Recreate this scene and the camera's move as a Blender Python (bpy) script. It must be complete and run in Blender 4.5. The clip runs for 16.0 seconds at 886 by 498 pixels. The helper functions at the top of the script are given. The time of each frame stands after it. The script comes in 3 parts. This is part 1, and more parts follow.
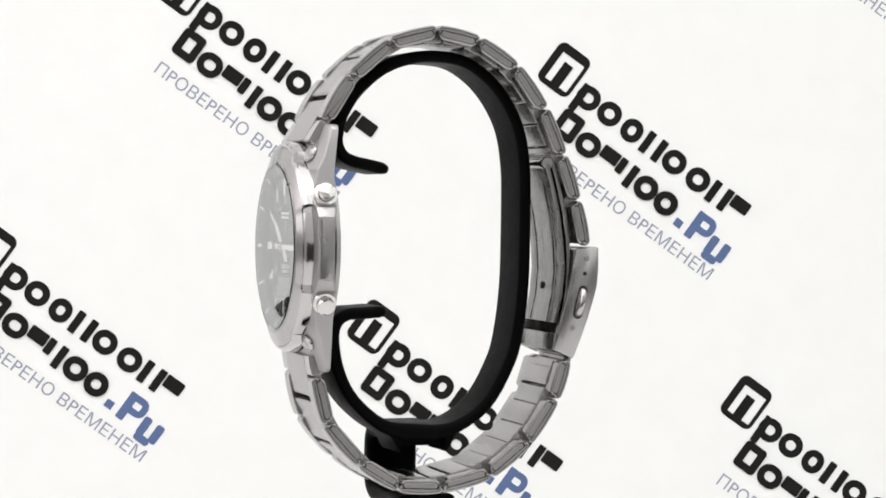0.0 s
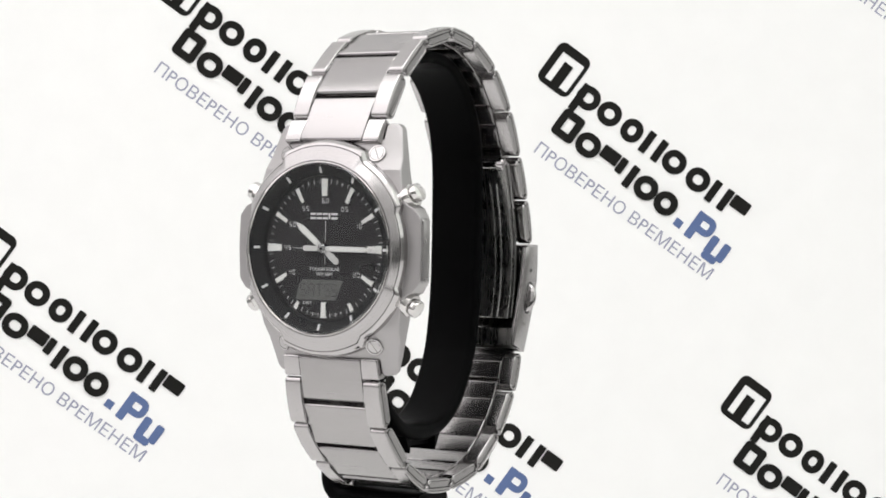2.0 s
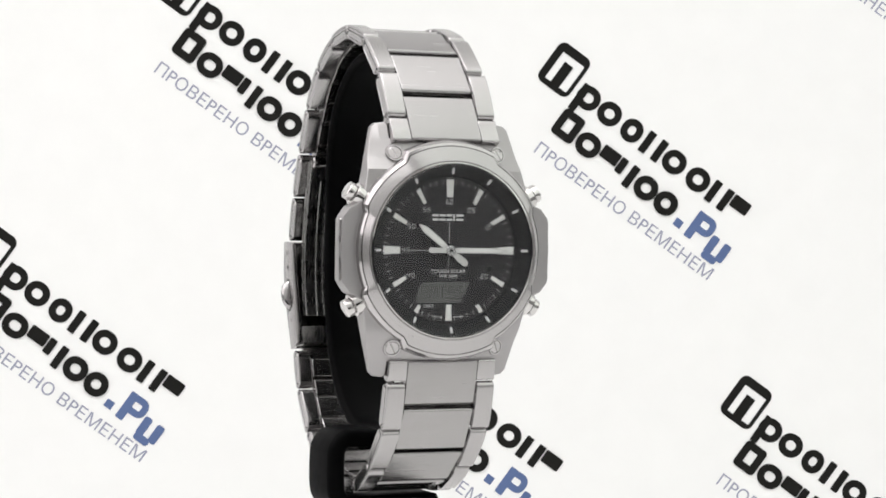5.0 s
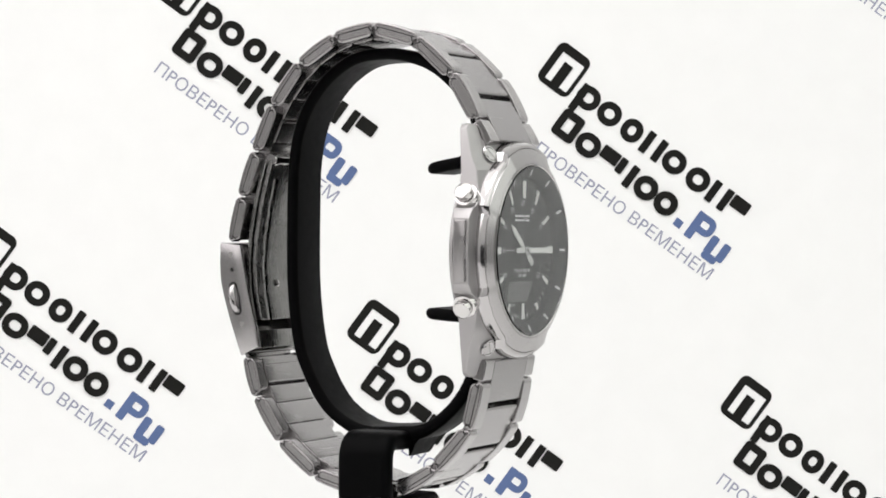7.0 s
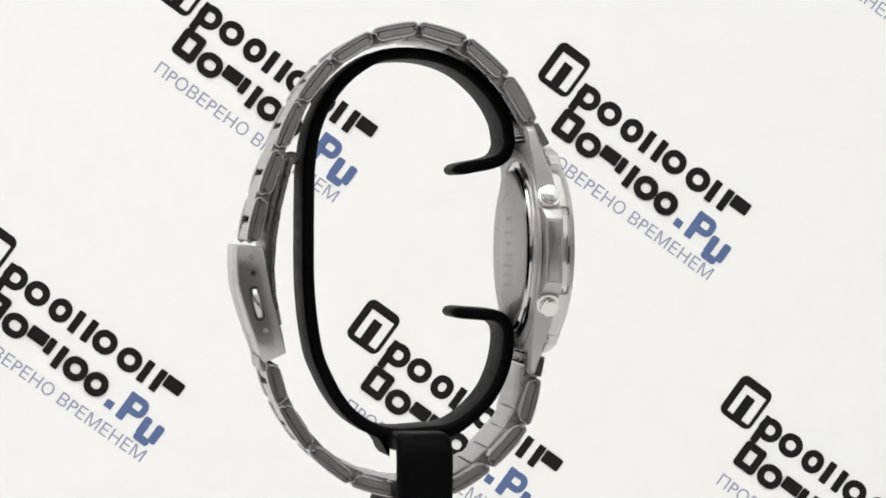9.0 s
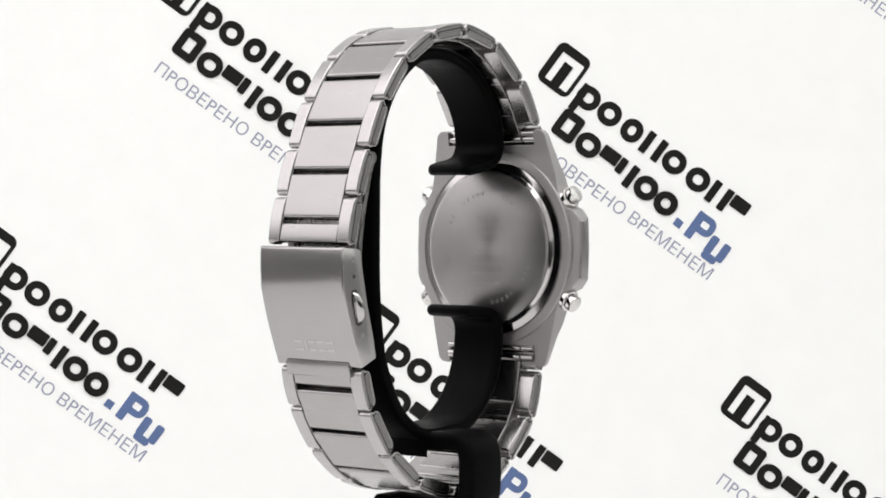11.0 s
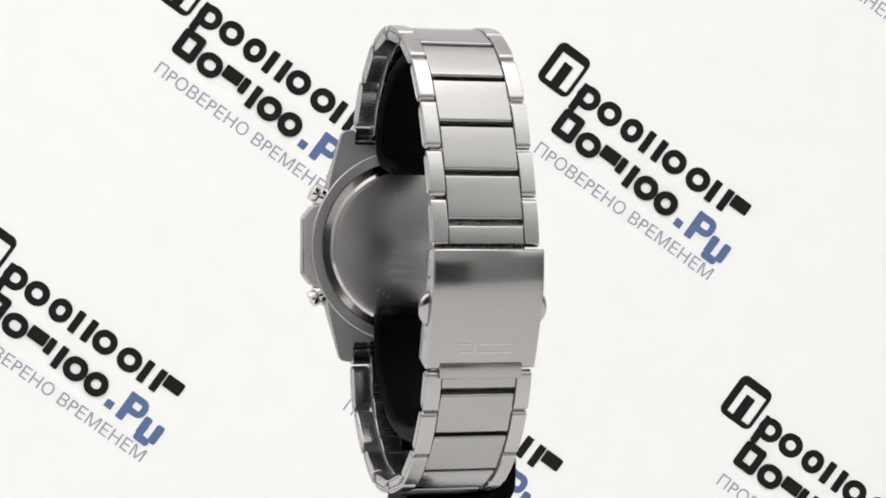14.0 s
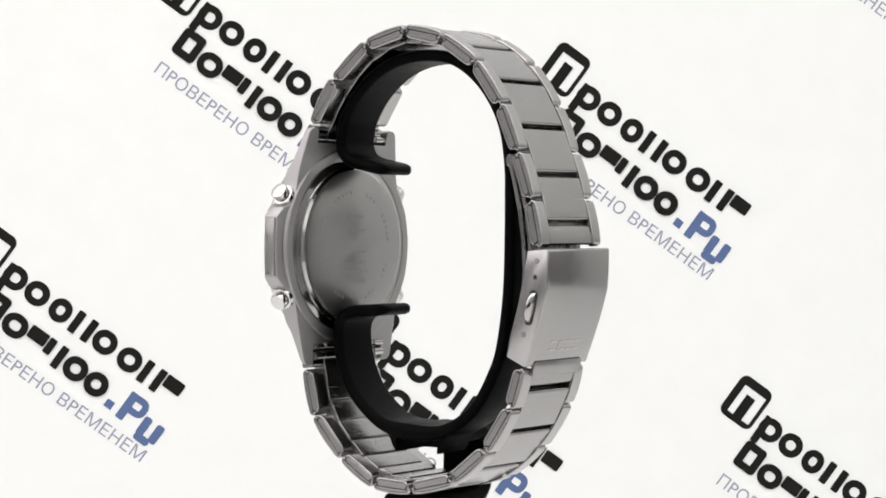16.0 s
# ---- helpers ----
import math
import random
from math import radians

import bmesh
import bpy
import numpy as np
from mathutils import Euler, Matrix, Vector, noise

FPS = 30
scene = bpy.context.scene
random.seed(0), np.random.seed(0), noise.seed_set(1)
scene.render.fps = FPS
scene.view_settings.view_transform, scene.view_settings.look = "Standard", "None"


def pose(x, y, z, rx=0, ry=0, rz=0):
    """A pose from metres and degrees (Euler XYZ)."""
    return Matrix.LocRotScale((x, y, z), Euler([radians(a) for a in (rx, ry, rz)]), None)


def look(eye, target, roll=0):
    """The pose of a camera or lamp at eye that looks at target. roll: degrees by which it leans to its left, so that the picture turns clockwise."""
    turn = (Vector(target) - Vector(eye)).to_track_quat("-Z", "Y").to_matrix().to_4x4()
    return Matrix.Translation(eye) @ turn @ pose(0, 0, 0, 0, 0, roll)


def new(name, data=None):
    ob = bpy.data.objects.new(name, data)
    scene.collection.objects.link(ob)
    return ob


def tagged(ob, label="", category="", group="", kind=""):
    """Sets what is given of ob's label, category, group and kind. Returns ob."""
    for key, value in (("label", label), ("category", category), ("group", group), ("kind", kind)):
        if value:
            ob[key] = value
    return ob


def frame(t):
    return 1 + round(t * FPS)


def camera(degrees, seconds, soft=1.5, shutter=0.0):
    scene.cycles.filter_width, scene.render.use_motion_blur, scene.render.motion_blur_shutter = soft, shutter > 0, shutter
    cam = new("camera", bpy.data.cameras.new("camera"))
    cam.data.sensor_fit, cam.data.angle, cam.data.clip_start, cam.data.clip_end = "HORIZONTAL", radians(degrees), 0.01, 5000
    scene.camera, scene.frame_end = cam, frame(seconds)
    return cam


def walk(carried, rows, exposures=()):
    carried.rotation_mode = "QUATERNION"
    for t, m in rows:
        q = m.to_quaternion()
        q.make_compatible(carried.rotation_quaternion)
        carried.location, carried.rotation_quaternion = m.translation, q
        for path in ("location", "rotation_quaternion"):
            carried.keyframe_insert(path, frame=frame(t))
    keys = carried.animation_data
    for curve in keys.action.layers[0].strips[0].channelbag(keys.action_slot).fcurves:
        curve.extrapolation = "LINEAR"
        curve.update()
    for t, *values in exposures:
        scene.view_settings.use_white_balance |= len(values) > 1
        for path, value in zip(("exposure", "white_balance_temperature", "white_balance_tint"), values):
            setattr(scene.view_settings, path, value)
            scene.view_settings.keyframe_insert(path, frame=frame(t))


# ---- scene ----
H = 0.16          # height of the lens over the table, metres
MM = 0.001
DROP = 0.00112    # the turntable's own zero height under the lens, metres
XC, ZC = -3.85, -6.75   # middle of the dial from the turning axis and the lens height, mm

cam = camera(21.79, 16.0, soft=1.75)
CAM = pose(0, -0.4699, H, 89.021, -0.611, -0.694)
walk(cam, [(0, CAM), (16, CAM)],
     [(0, 0.10), (7, 0.10), (8, 0.03), (8.5, 0.0), (9.2, 0.01), (11.3, 0.10), (12.5, 0.09), (13, -0.01), (13.5, -0.02), (14, 0.06), (14.5, 0.10), (16, 0.10)])

# turn of the table, degrees
TURN = [(0, -72.85), (0.5, -63.4), (1, -54.4), (1.5, -43.8), (2, -33.65), (2.5, -24.25), (3, -15.8), (3.5, -6.4),
        (4, 3.75), (4.2, 7.6), (4.7, 17.3), (5.2, 27.0), (5.75, 37.6), (6.3, 48.2), (6.5, 52.1), (7, 62.2), (7.5, 72.4),
        (8, 81.83), (8.5, 90.45), (9, 99.75), (9.2, 103.24), (9.7, 113.0), (10.2, 122.9), (10.75, 133.8), (11.3, 144.75),
        (11.5, 148.85), (12, 159.0), (12.5, 168.1), (13, 176.92), (13.5, 186.10), (14, 196.25), (14.5, 206.21),
        (15, 215.37), (15.5, 223.76), (16, 233.04)]

# ---- light ----
world = bpy.data.worlds.new("world")
scene.world = world
world.use_nodes = True
world.node_tree.nodes["Background"].inputs[0].default_value = (1, 1, 1, 1)
world.node_tree.nodes["Background"].inputs[1].default_value = 0.0


def area(name, m, sx, sy, watts, colour=(1, 1, 1)):
    d = bpy.data.lights.new(name, "AREA")
    d.shape, d.size, d.size_y, d.energy, d.color = "RECTANGLE", sx, sy, watts, colour
    ob = new(name, d)
    ob.matrix_world = m
    return ob


area("overhead_lamp", look((0, -0.20, H + 0.80), (0, -0.19, 0)), 0.58, 0.32, 2.3, (1.0, 0.99, 1.0))
# added side fills, no such source seen; size and tint set for paper and steel
area("side_fill", look((-1.30, -0.35, H + 0.92), (0, 0.12, H)), 2.0, 1.35, 13.6, (1.0, 0.955, 0.965))
area("side_fill", look((1.30, -0.35, H + 0.92), (0, 0.12, H)), 2.0, 1.35, 9.0, (0.955, 1.0, 0.94))
# added broad fill under the ceiling, off centre so right-facing steel stays darker
area("ceiling_fill", look((-0.30, -0.62, 1.72), (-0.30, -0.619, 0)), 2.5, 2.1, 20.0, (1.0, 0.99, 0.975))

# ---- materials ----


def material(name, colour, rough=0.5, metal=0.0, vary=0.06, scale=400.0, bump=0.0, stretch=(1, 1, 1), rough_vary=0.08,
             stain=0.0, coat=0.0, spec=0.5):
    m = bpy.data.materials.new(name)
    m.use_nodes = True
    nt = m.node_tree
    n, l = nt.nodes, nt.links
    b = n["Principled BSDF"]
    b.inputs["Metallic"].default_value = metal
    b.inputs["Specular IOR Level"].default_value = spec
    b.inputs["Coat Weight"].default_value = coat
    tc = n.new("ShaderNodeTexCoord")
    mp = n.new("ShaderNodeMapping")
    mp.inputs["Scale"].default_value = stretch
    l.new(tc.outputs["Object"], mp.inputs["Vector"])
    fine = n.new("ShaderNodeTexNoise")
    fine.inputs["Scale"].default_value = scale
    fine.inputs["Detail"].default_value = 4
    l.new(mp.outputs["Vector"], fine.inputs["Vector"])
    broad = n.new("ShaderNodeTexNoise")
    broad.inputs["Scale"].default_value = scale * 0.08
    l.new(tc.outputs["Object"], broad.inputs["Vector"])
    add = n.new("ShaderNodeMath")
    add.operation = "MULTIPLY_ADD"
    l.new(fine.outputs["Fac"], add.inputs[0])
    add.inputs[1].default_value = 0.6
    half = n.new("ShaderNodeMath")
    half.operation = "MULTIPLY"
    half.inputs[1].default_value = 0.4
    l.new(broad.outputs["Fac"], half.inputs[0])
    l.new(half.outputs[0], add.inputs[2])
    ramp = n.new("ShaderNodeMapRange")
    ramp.inputs["From Min"].default_value, ramp.inputs["From Max"].default_value = 0.3, 0.7
    ramp.inputs["To Min"].default_value, ramp.inputs["To Max"].default_value = 1 - vary, 1 + vary
    l.new(add.outputs[0], ramp.inputs["Value"])
    mix = n.new("ShaderNodeVectorMath")
    mix.operation = "SCALE"
    mix.inputs[0].default_value = colour
    l.new(ramp.outputs[0], mix.inputs["Scale"])
    l.new(mix.outputs[0], b.inputs["Base Color"])
    rr = n.new("ShaderNodeMapRange")
    rr.inputs["From Min"].default_value, rr.inputs["From Max"].default_value = 0.3, 0.7
    rr.inputs["To Min"].default_value, rr.inputs["To Max"].default_value = max(0.01, rough - rough_vary), rough + rough_vary
    l.new(add.outputs[0], rr.inputs["Value"])
    l.new(rr.outputs[0], b.inputs["Roughness"])
    if bump:
        bp = n.new("ShaderNodeBump")
        bp.inputs["Strength"].default_value = bump
        bp.inputs["Distance"].default_value = 0.00005
        l.new(fine.outputs["Fac"], bp.inputs["Height"])
        l.new(bp.outputs["Normal"], b.inputs["Normal"])
    return m


STEEL = (0.366, 0.354, 0.355)
brushed = material("brushed_steel", STEEL, 0.26, 1.0, 0.04, 2600, 0.008, (0.03, 1.2, 1.2), rough_vary=0.02)
brushed_long = material("brushed_steel_lengthwise", STEEL, 0.30, 1.0, 0.05, 5000, 0.10, (1.2, 0.05, 0.05))
polished = material("polished_steel", (0.442, 0.428, 0.429), 0.15, 1.0, 0.03, 300, 0.0, rough_vary=0.04)
satin = material("satin_steel", (0.402, 0.389, 0.39), 0.46, 1.0, 0.02, 4000, 0.0, rough_vary=0.03)
bezel_steel = material("satin_polished_bezel_steel", (0.43, 0.416, 0.417), 0.24, 1.0, 0.02, 1800, 0.0, rough_vary=0.04)
side_steel = material("worn_polished_steel", (0.43, 0.416, 0.417), 0.25, 1.0, 0.02, 3000, 0.0, rough_vary=0.015)
bezel_polish = material("polished_bezel_steel", (0.48, 0.465, 0.466), 0.11, 1.0, 0.03, 300, 0.0, rough_vary=0.04)
cover_steel = material("brushed_clasp_steel", STEEL, 0.17, 1.0, 0.04, 5000, 0.08, (0.04, 1.2, 1.2), rough_vary=0.04)
mirror_steel = material("mirror_polished_steel", (0.60, 0.586, 0.578), 0.06, 1.0, 0.02, 200, rough_vary=0.03)
back_steel = material("brushed_caseback_steel", (0.34, 0.329, 0.329), 0.36, 1.0, 0.05, 3000, 0.0, rough_vary=0.04)
turned = back_steel.node_tree.nodes.new("ShaderNodeTangent")
turned.direction_type, turned.axis = "RADIAL", "Y"
back_steel.node_tree.nodes["Principled BSDF"].inputs["Anisotropic"].default_value = 0.6
back_steel.node_tree.links.new(turned.outputs[0], back_steel.node_tree.nodes["Principled BSDF"].inputs["Tangent"])
engraved = material("engraved_steel", (0.36, 0.35, 0.345), 0.42, 1.0, 0.05, 900)
dark_steel = material("stamped_steel", (0.27, 0.265, 0.26), 0.28, 1.0, 0.05, 4000, 0.01, (1.2, 0.05, 0.05))
black_plastic = material("black_plastic", (0.002, 0.002, 0.0022), 0.45, 0.0, 0.15, 500, 0.02, spec=0.03)
dial_black = material("matt_black_dial", (0.0185, 0.017, 0.0188), 0.6, 0.0, 0.2, 1500, spec=0.12)
flange_black = material("black_dial_flange", (0.005, 0.005, 0.006), 0.5, 0.0, 0.2, 1500, spec=0.12)
lume = material("white_lume", (0.66, 0.655, 0.635), 0.5, 0.0, 0.04, 1200)
index_rim = material("silver_index_rim", (0.62, 0.62, 0.62), 0.25, 1.0, 0.04, 900)
pointer_silver = material("matt_silver_pointer", (0.55, 0.545, 0.535), 0.45, 0.35, 0.05, 1500)
print_white = material("white_print", (0.62, 0.62, 0.62), 0.6, 0.0, 0.04, 900)
lcd_grey = material("grey_lcd_film", (0.085, 0.085, 0.082), 0.45, 0.0, 0.10, 700)
lcd_ink = material("dark_lcd_segment", (0.012, 0.012, 0.013), 0.4, 0.0, 0.1, 700)
solar_dark = material("dark_solar_window", (0.005, 0.005, 0.006), 0.3, 0.0, 0.1, 700)
# dark colour standing in for the shade inside slots and holes
recess = material("recess_shade", (0.03, 0.03, 0.03), 0.5, 0.6, 0.1, 700)
paper = material("white_printed_paper", (0.86, 0.86, 0.855), 0.75, 0.0, 0.015, 90, 0.1, spec=0.25)
ink_black = material("black_print_ink", (0.011, 0.0105, 0.0095), 0.7, 0.0, 0.2, 300, spec=0.12)
ink_blue = material("blue_print_ink", (0.10, 0.145, 0.29), 0.7, 0.0, 0.08, 300, spec=0.2)
ink_violet = material("grey_violet_print_ink", (0.30, 0.31, 0.40), 0.7, 0.0, 0.08, 300, spec=0.2)
# tones of the unseen walls, set by what steel and glass should reflect
wall_white = material("white_unseen_wall", (0.80, 0.80, 0.795), 0.8, 0.0, 0.03, 6, 0.1)
wall_side = material("grey_unseen_wall", (0.40, 0.40, 0.397), 0.8, 0.0, 0.03, 6, 0.1)
wall_mid = material("white_unseen_back_wall", (0.78, 0.78, 0.775), 0.8, 0.0, 0.03, 6, 0.1)
# for the added block that only darkens the steel's reflections
block_dark = material("black_reflection_block", (0.03, 0.03, 0.032), 0.7, 0.0, 0.1, 6)
table_white = material("pale_table_laminate", (0.74, 0.74, 0.735), 0.45, 0.0, 0.03, 20)
floor_dark = material("grey_floor", (0.40, 0.39, 0.38), 0.6, 0.0, 0.15, 8)


def glass_material():
    m = bpy.data.materials.new("mineral_glass")
    m.use_nodes = True
    b = m.node_tree.nodes["Principled BSDF"]
    b.inputs["Base Color"].default_value = (0.98, 0.99, 0.99, 1)
    b.inputs["Transmission Weight"].default_value = 1.0
    b.inputs["Roughness"].default_value = 0.01
    b.inputs["IOR"].default_value = 1.46
    return m


glass = glass_material()

# ---- mesh helpers ----


def P3(x, y, z):
    """Watch millimetres (x from the dial's middle, z from the lens height) to metres."""
    lift = -0.4 * max(0.0, min(1.0, (-y - 14) / 4))     # the head sits a little proud of the bracelet's line
    return Vector(((x + XC) * MM, (y + lift) * MM, z * MM))


def mesh_of(name, bm, mat, sharp=32):
    bmesh.ops.recalc_face_normals(bm, faces=bm.faces)
    me = bpy.data.meshes.new(name)
    bm.to_mesh(me)
    bm.free()
    for p in me.polygons:
        p.use_smooth = True
    me.set_sharp_from_angle(angle=radians(sharp))
    me.materials.append(mat)
    return me


def part(name, bm, mat, parent, label="", sharp=32):
    ob = new(name, mesh_of(name, bm, mat, sharp))
    ob.parent = parent
    return tagged(ob, label=label)


def prism(loops_pts, place, a0, a1, bm=None):
    """A prism: a 2D outline carried from a0 to a1 by place(p, q, a)."""
    bm = bm or bmesh.new()
    lo = [bm.verts.new(place(p, q, a0)) for p, q in loops_pts]
    hi = [bm.verts.new(place(p, q, a1)) for p, q in loops_pts]
    n = len(lo)
    f0 = bm.faces.new(lo)
    f1 = bm.faces.new(hi[::-1])
    for i in range(n):
        bm.faces.new((lo[i], hi[i], hi[(i + 1) % n], lo[(i + 1) % n]))
    return bm, f0, f1


def bevel_sharp(bm, width, segs=2, angle=30):
    bmesh.ops.recalc_face_normals(bm, faces=bm.faces)
    es = [e for e in bm.edges if len(e.link_faces) == 2 and e.calc_face_angle(0) > radians(angle)]
    bmesh.ops.bevel(bm, geom=es, offset=width * MM, segments=segs, profile=0.5, affect="EDGES", clamp_overlap=True)
    return bm


def rounded(w, h, r, n=4):
    """A rounded rectangle about the origin."""
    out = []
    for cx, cy, a in ((w / 2 - r, h / 2 - r, 0), (-w / 2 + r, h / 2 - r, 90), (-w / 2 + r, -h / 2 + r, 180), (w / 2 - r, -h / 2 + r, 270)):
        for k in range(n + 1):
            t = radians(a + 90 * k / n)
            out.append((cx + r * math.cos(t), cy + r * math.sin(t)))
    return out


def lathe(profile, place, n=96, radius=None, close=True):
    """Profile (r, h) turned about an axis; place(x, y, h). radius(r, angle) may reshape it."""
    bm = bmesh.new()
    rings = []
    for r, h in profile:
        if r < 1e-6:
            rings.append([bm.verts.new(place(0, 0, h))])
            continue
        ring = []
        for k in range(n):
            a = 2 * math.pi * k / n
            rr = radius(r, a) if radius else r
            ring.append(bm.verts.new(place(rr * math.cos(a), rr * math.sin(a), h)))
        rings.append(ring)
    pairs = list(zip(rings, rings[1:])) + ([(rings[-1], rings[0])] if close else [])
    for A, B in pairs:
        if len(A) == 1 and len(B) == 1:
            continue
        for k in range(n):
            k2 = (k + 1) % n
            if len(A) == 1:
                bm.faces.new((A[0], B[k], B[k2]))
            elif len(B) == 1:
                bm.faces.new((A[k], B[0], A[k2]))
            else:
                bm.faces.new((A[k], B[k], B[k2], A[k2]))
    return bm


def frame_on(origin, axis, up=(0, 0, 1)):
    """place() for a lathe or prism whose h runs along axis from origin (watch millimetres)."""
    ax = Vector(axis).normalized()
    sx = Vector(up).cross(ax)
    sx = sx.normalized() if sx.length > 1e-6 else Vector((1, 0, 0))
    sy = ax.cross(sx)
    o = Vector(origin)

    def place(x, y, h):
        v = o + sx * x + sy * y + ax * h
        return P3(*v)
    return place


def letters(text, size, place, parent, name, mat, spacing=1.0, align="CENTER", width=None, thick=0.03, label="", depth=0.01):
    """Text as a thin mesh; place(x, y, h) in millimetres, x along the line."""
    c = bpy.data.curves.new("text", "FONT")
    c.body, c.size, c.align_x, c.align_y, c.space_character = text, 1.0, align, "CENTER", spacing
    c.extrude = depth
    c.resolution_u = 3
    ob = new("text", c)
    me = bpy.data.meshes.new_from_object(ob.evaluated_get(bpy.context.evaluated_depsgraph_get()))
    bpy.data.objects.remove(ob)
    bpy.data.curves.remove(c)
    xs = [v.co.x for v in me.vertices]
    sx = size if width is None else width / (max(xs) - min(xs))
    for v in me.vertices:
        v.co = place(v.co.x * sx, v.co.y * size, v.co.z / 0.01 * thick)
    me.name = name
    me.materials.append(mat)
    ob = new(name, me)
    ob.parent = parent
    return tagged(ob, label=label)


# ---- the place ----


def box(name, lo, hi, mat, label, kind="structure", category=""):
    bm = bmesh.new()
    bmesh.ops.create_cube(bm, size=1)
    for v in bm.verts:
        v.co = Vector([(a + b) / 2 + c * (b - a) for a, b, c in zip(lo, hi, v.co)])
    ob = new(name, mesh_of(name, bm, mat))
    return tagged(ob, label=label, kind=kind, category=category)


# assumed room, all out of view; it only shapes light and reflections
box("floor", (-2.0, -1.7, -0.80), (2.0, 0.62, -0.75), floor_dark, "assumed grey floor, out of view", category="floor")
box("ceiling", (-2.0, -1.7, 1.75), (2.0, 0.62, 1.80), wall_white, "assumed white ceiling, out of view, bright for the steel's reflections", category="ceiling")
box("wall_north", (-2.0, 0.62, -0.75), (2.0, 0.67, 1.75), wall_white, "assumed wall behind the paper, unseen, white to brighten the steel's reflections", category="wall")
box("wall_west", (-2.05, -1.7, -0.75), (-2.0, 0.62, 1.75), wall_side, "assumed side wall, unseen, grey to keep reflections in the dial glass low", category="wall")
box("wall_east", (2.0, -1.7, -0.75), (2.05, 0.62, 1.75), wall_side, "assumed side wall, unseen, grey to keep reflections in the dial glass low", category="wall")
box("wall_south", (-2.0, -1.75, -0.75), (2.0, -1.7, 1.75), wall_mid, "assumed wall behind the camera, unseen, white to brighten the steel's reflections", category="wall")


def build_dark_block():
    """An unseen dark block behind the camera, added for dark reflections in the steel."""
    c = tagged(new("dark_block"), "unseen black block behind the camera, added for dark reflections in the steel", "cabinet")
    for name, lo, hi in (("block_core", (-0.7, -1.69, -0.75), (0.7, -1.30, 0.27)), ("block_panel", (-0.68, -1.297, -0.70), (-0.005, -1.28, 0.24)), ("block_panel", (0.005, -1.297, -0.70), (0.68, -1.28, 0.24))):
        bm = bmesh.new()
        bmesh.ops.create_cube(bm, size=1)
        for v in bm.verts:
            v.co = Vector([(p + q) / 2 + k * (q - p) for p, q, k in zip(lo, hi, v.co)])
        bevel_sharp(bm, 3, 2)
        part(name, bm, block_dark, c)


build_dark_block()


def build_table():
    t = tagged(new("table"), "pale laminate photo table under the display stand", "table")
    bm = bmesh.new()
    bmesh.ops.create_cube(bm, size=1)
    for v in bm.verts:
        v.co = Vector((v.co.x * 1.5, v.co.y * 1.02 - 0.01, v.co.z * 0.03 - 0.015))
    bevel_sharp(bm, 3, 2)
    part("tabletop", bm, table_white, t)
    for x in (-0.7, 0.7):
        for y in (-0.47, 0.45):
            bm = bmesh.new()
            bmesh.ops.create_cube(bm, size=1)
            for v in bm.verts:
                v.co = Vector((v.co.x * 0.05 + x, v.co.y * 0.05 + y, v.co.z * 0.72 - 0.39))
            part("leg", bm, table_white, t)


build_table()

# ---- printed paper backdrop ----
YAW, TILT = radians(4.12), radians(-0.335)
E1 = Vector((math.cos(YAW), math.sin(YAW), 0))
E2 = Vector((-math.sin(TILT) * math.sin(YAW), math.sin(TILT) * math.cos(YAW), math.cos(TILT)))
E3 = E1.cross(E2)      # out of the sheet towards the lens
if E3.y > 0:
    E3 = -E3
SHEET = Matrix(((E1.x, E2.x, E3.x, 0), (E1.y, E2.y, E3.y, 0.30), (E1.z, E2.z, E3.z, H), (0, 0, 0, 1)))


def build_backdrop():
    """A tall printed sheet that stands behind the turntable; its own x, y lie in the sheet, z comes off it."""
    b = bpy.data.objects.new("backdrop", None)
    bm = bmesh.new()
    nx, nz = 24, 12
    x0, x1, z0, z1 = -0.50, 0.37, -0.155, 0.36
    for face in (0, 1):
        for i in range(nx + 1):
            for j in range(nz + 1):
                bm.verts.new((x0 + (x1 - x0) * i / nx, z0 + (z1 - z0) * j / nz, -0.0012 * face))
    bm.verts.ensure_lookup_table()
    n = (nx + 1) * (nz + 1)
    for face in (0, 1):
        for i in range(nx):
            for j in range(nz):
                k = face * n + i * (nz + 1) + j
                bm.faces.new([bm.verts[q] for q in (k, k + nz + 1, k + nz + 2, k + 1)])
    me = mesh_of("backdrop", bm, paper)
    ob = new("backdrop", me)
    ob.matrix_world = SHEET
    return tagged(ob, "white paper backdrop with a slanted repeat print", "backdrop", kind="structure")


backdrop = build_backdrop()
K = 0.1890 * MM     # size of the print's unit


def flat_shapes(outlines, h0=0.00002, h1=0.00012):
    """Flat printed shapes. Each outline is a polygon, or (outer, inner) rings of equal length for a ring."""
    bm = bmesh.new()
    for o in outlines:
        h1 += 0.000015
        if isinstance(o, tuple):
            a, c = o
            rows = [[bm.verts.new((x * K, y * K, h)) for x, y in r] for r, h in ((a, h0), (a, h1), (c, h1), (c, h0))]
            n = len(a)
            for A, B in zip(rows, rows[1:]):
                for i in range(n):
                    bm.faces.new((A[i], A[(i + 1) % n], B[(i + 1) % n], B[i]))
        else:
            prism(o, lambda p, q, h: Vector((p * K, q * K, h)), h0, h1, bm)
    return bm


def shift(pts, u, v):
    return [(x + u, y + v) for x, y in pts]


def ring(u, v, w, h, t, r=None):
    r = min(w, h) / 2 - 0.5 if r is None else r
    return shift(rounded(w, h, r, 6), u, v), shift(rounded(w - 2 * t, h - 2 * t, max(r - t, 1), 6), u, v)


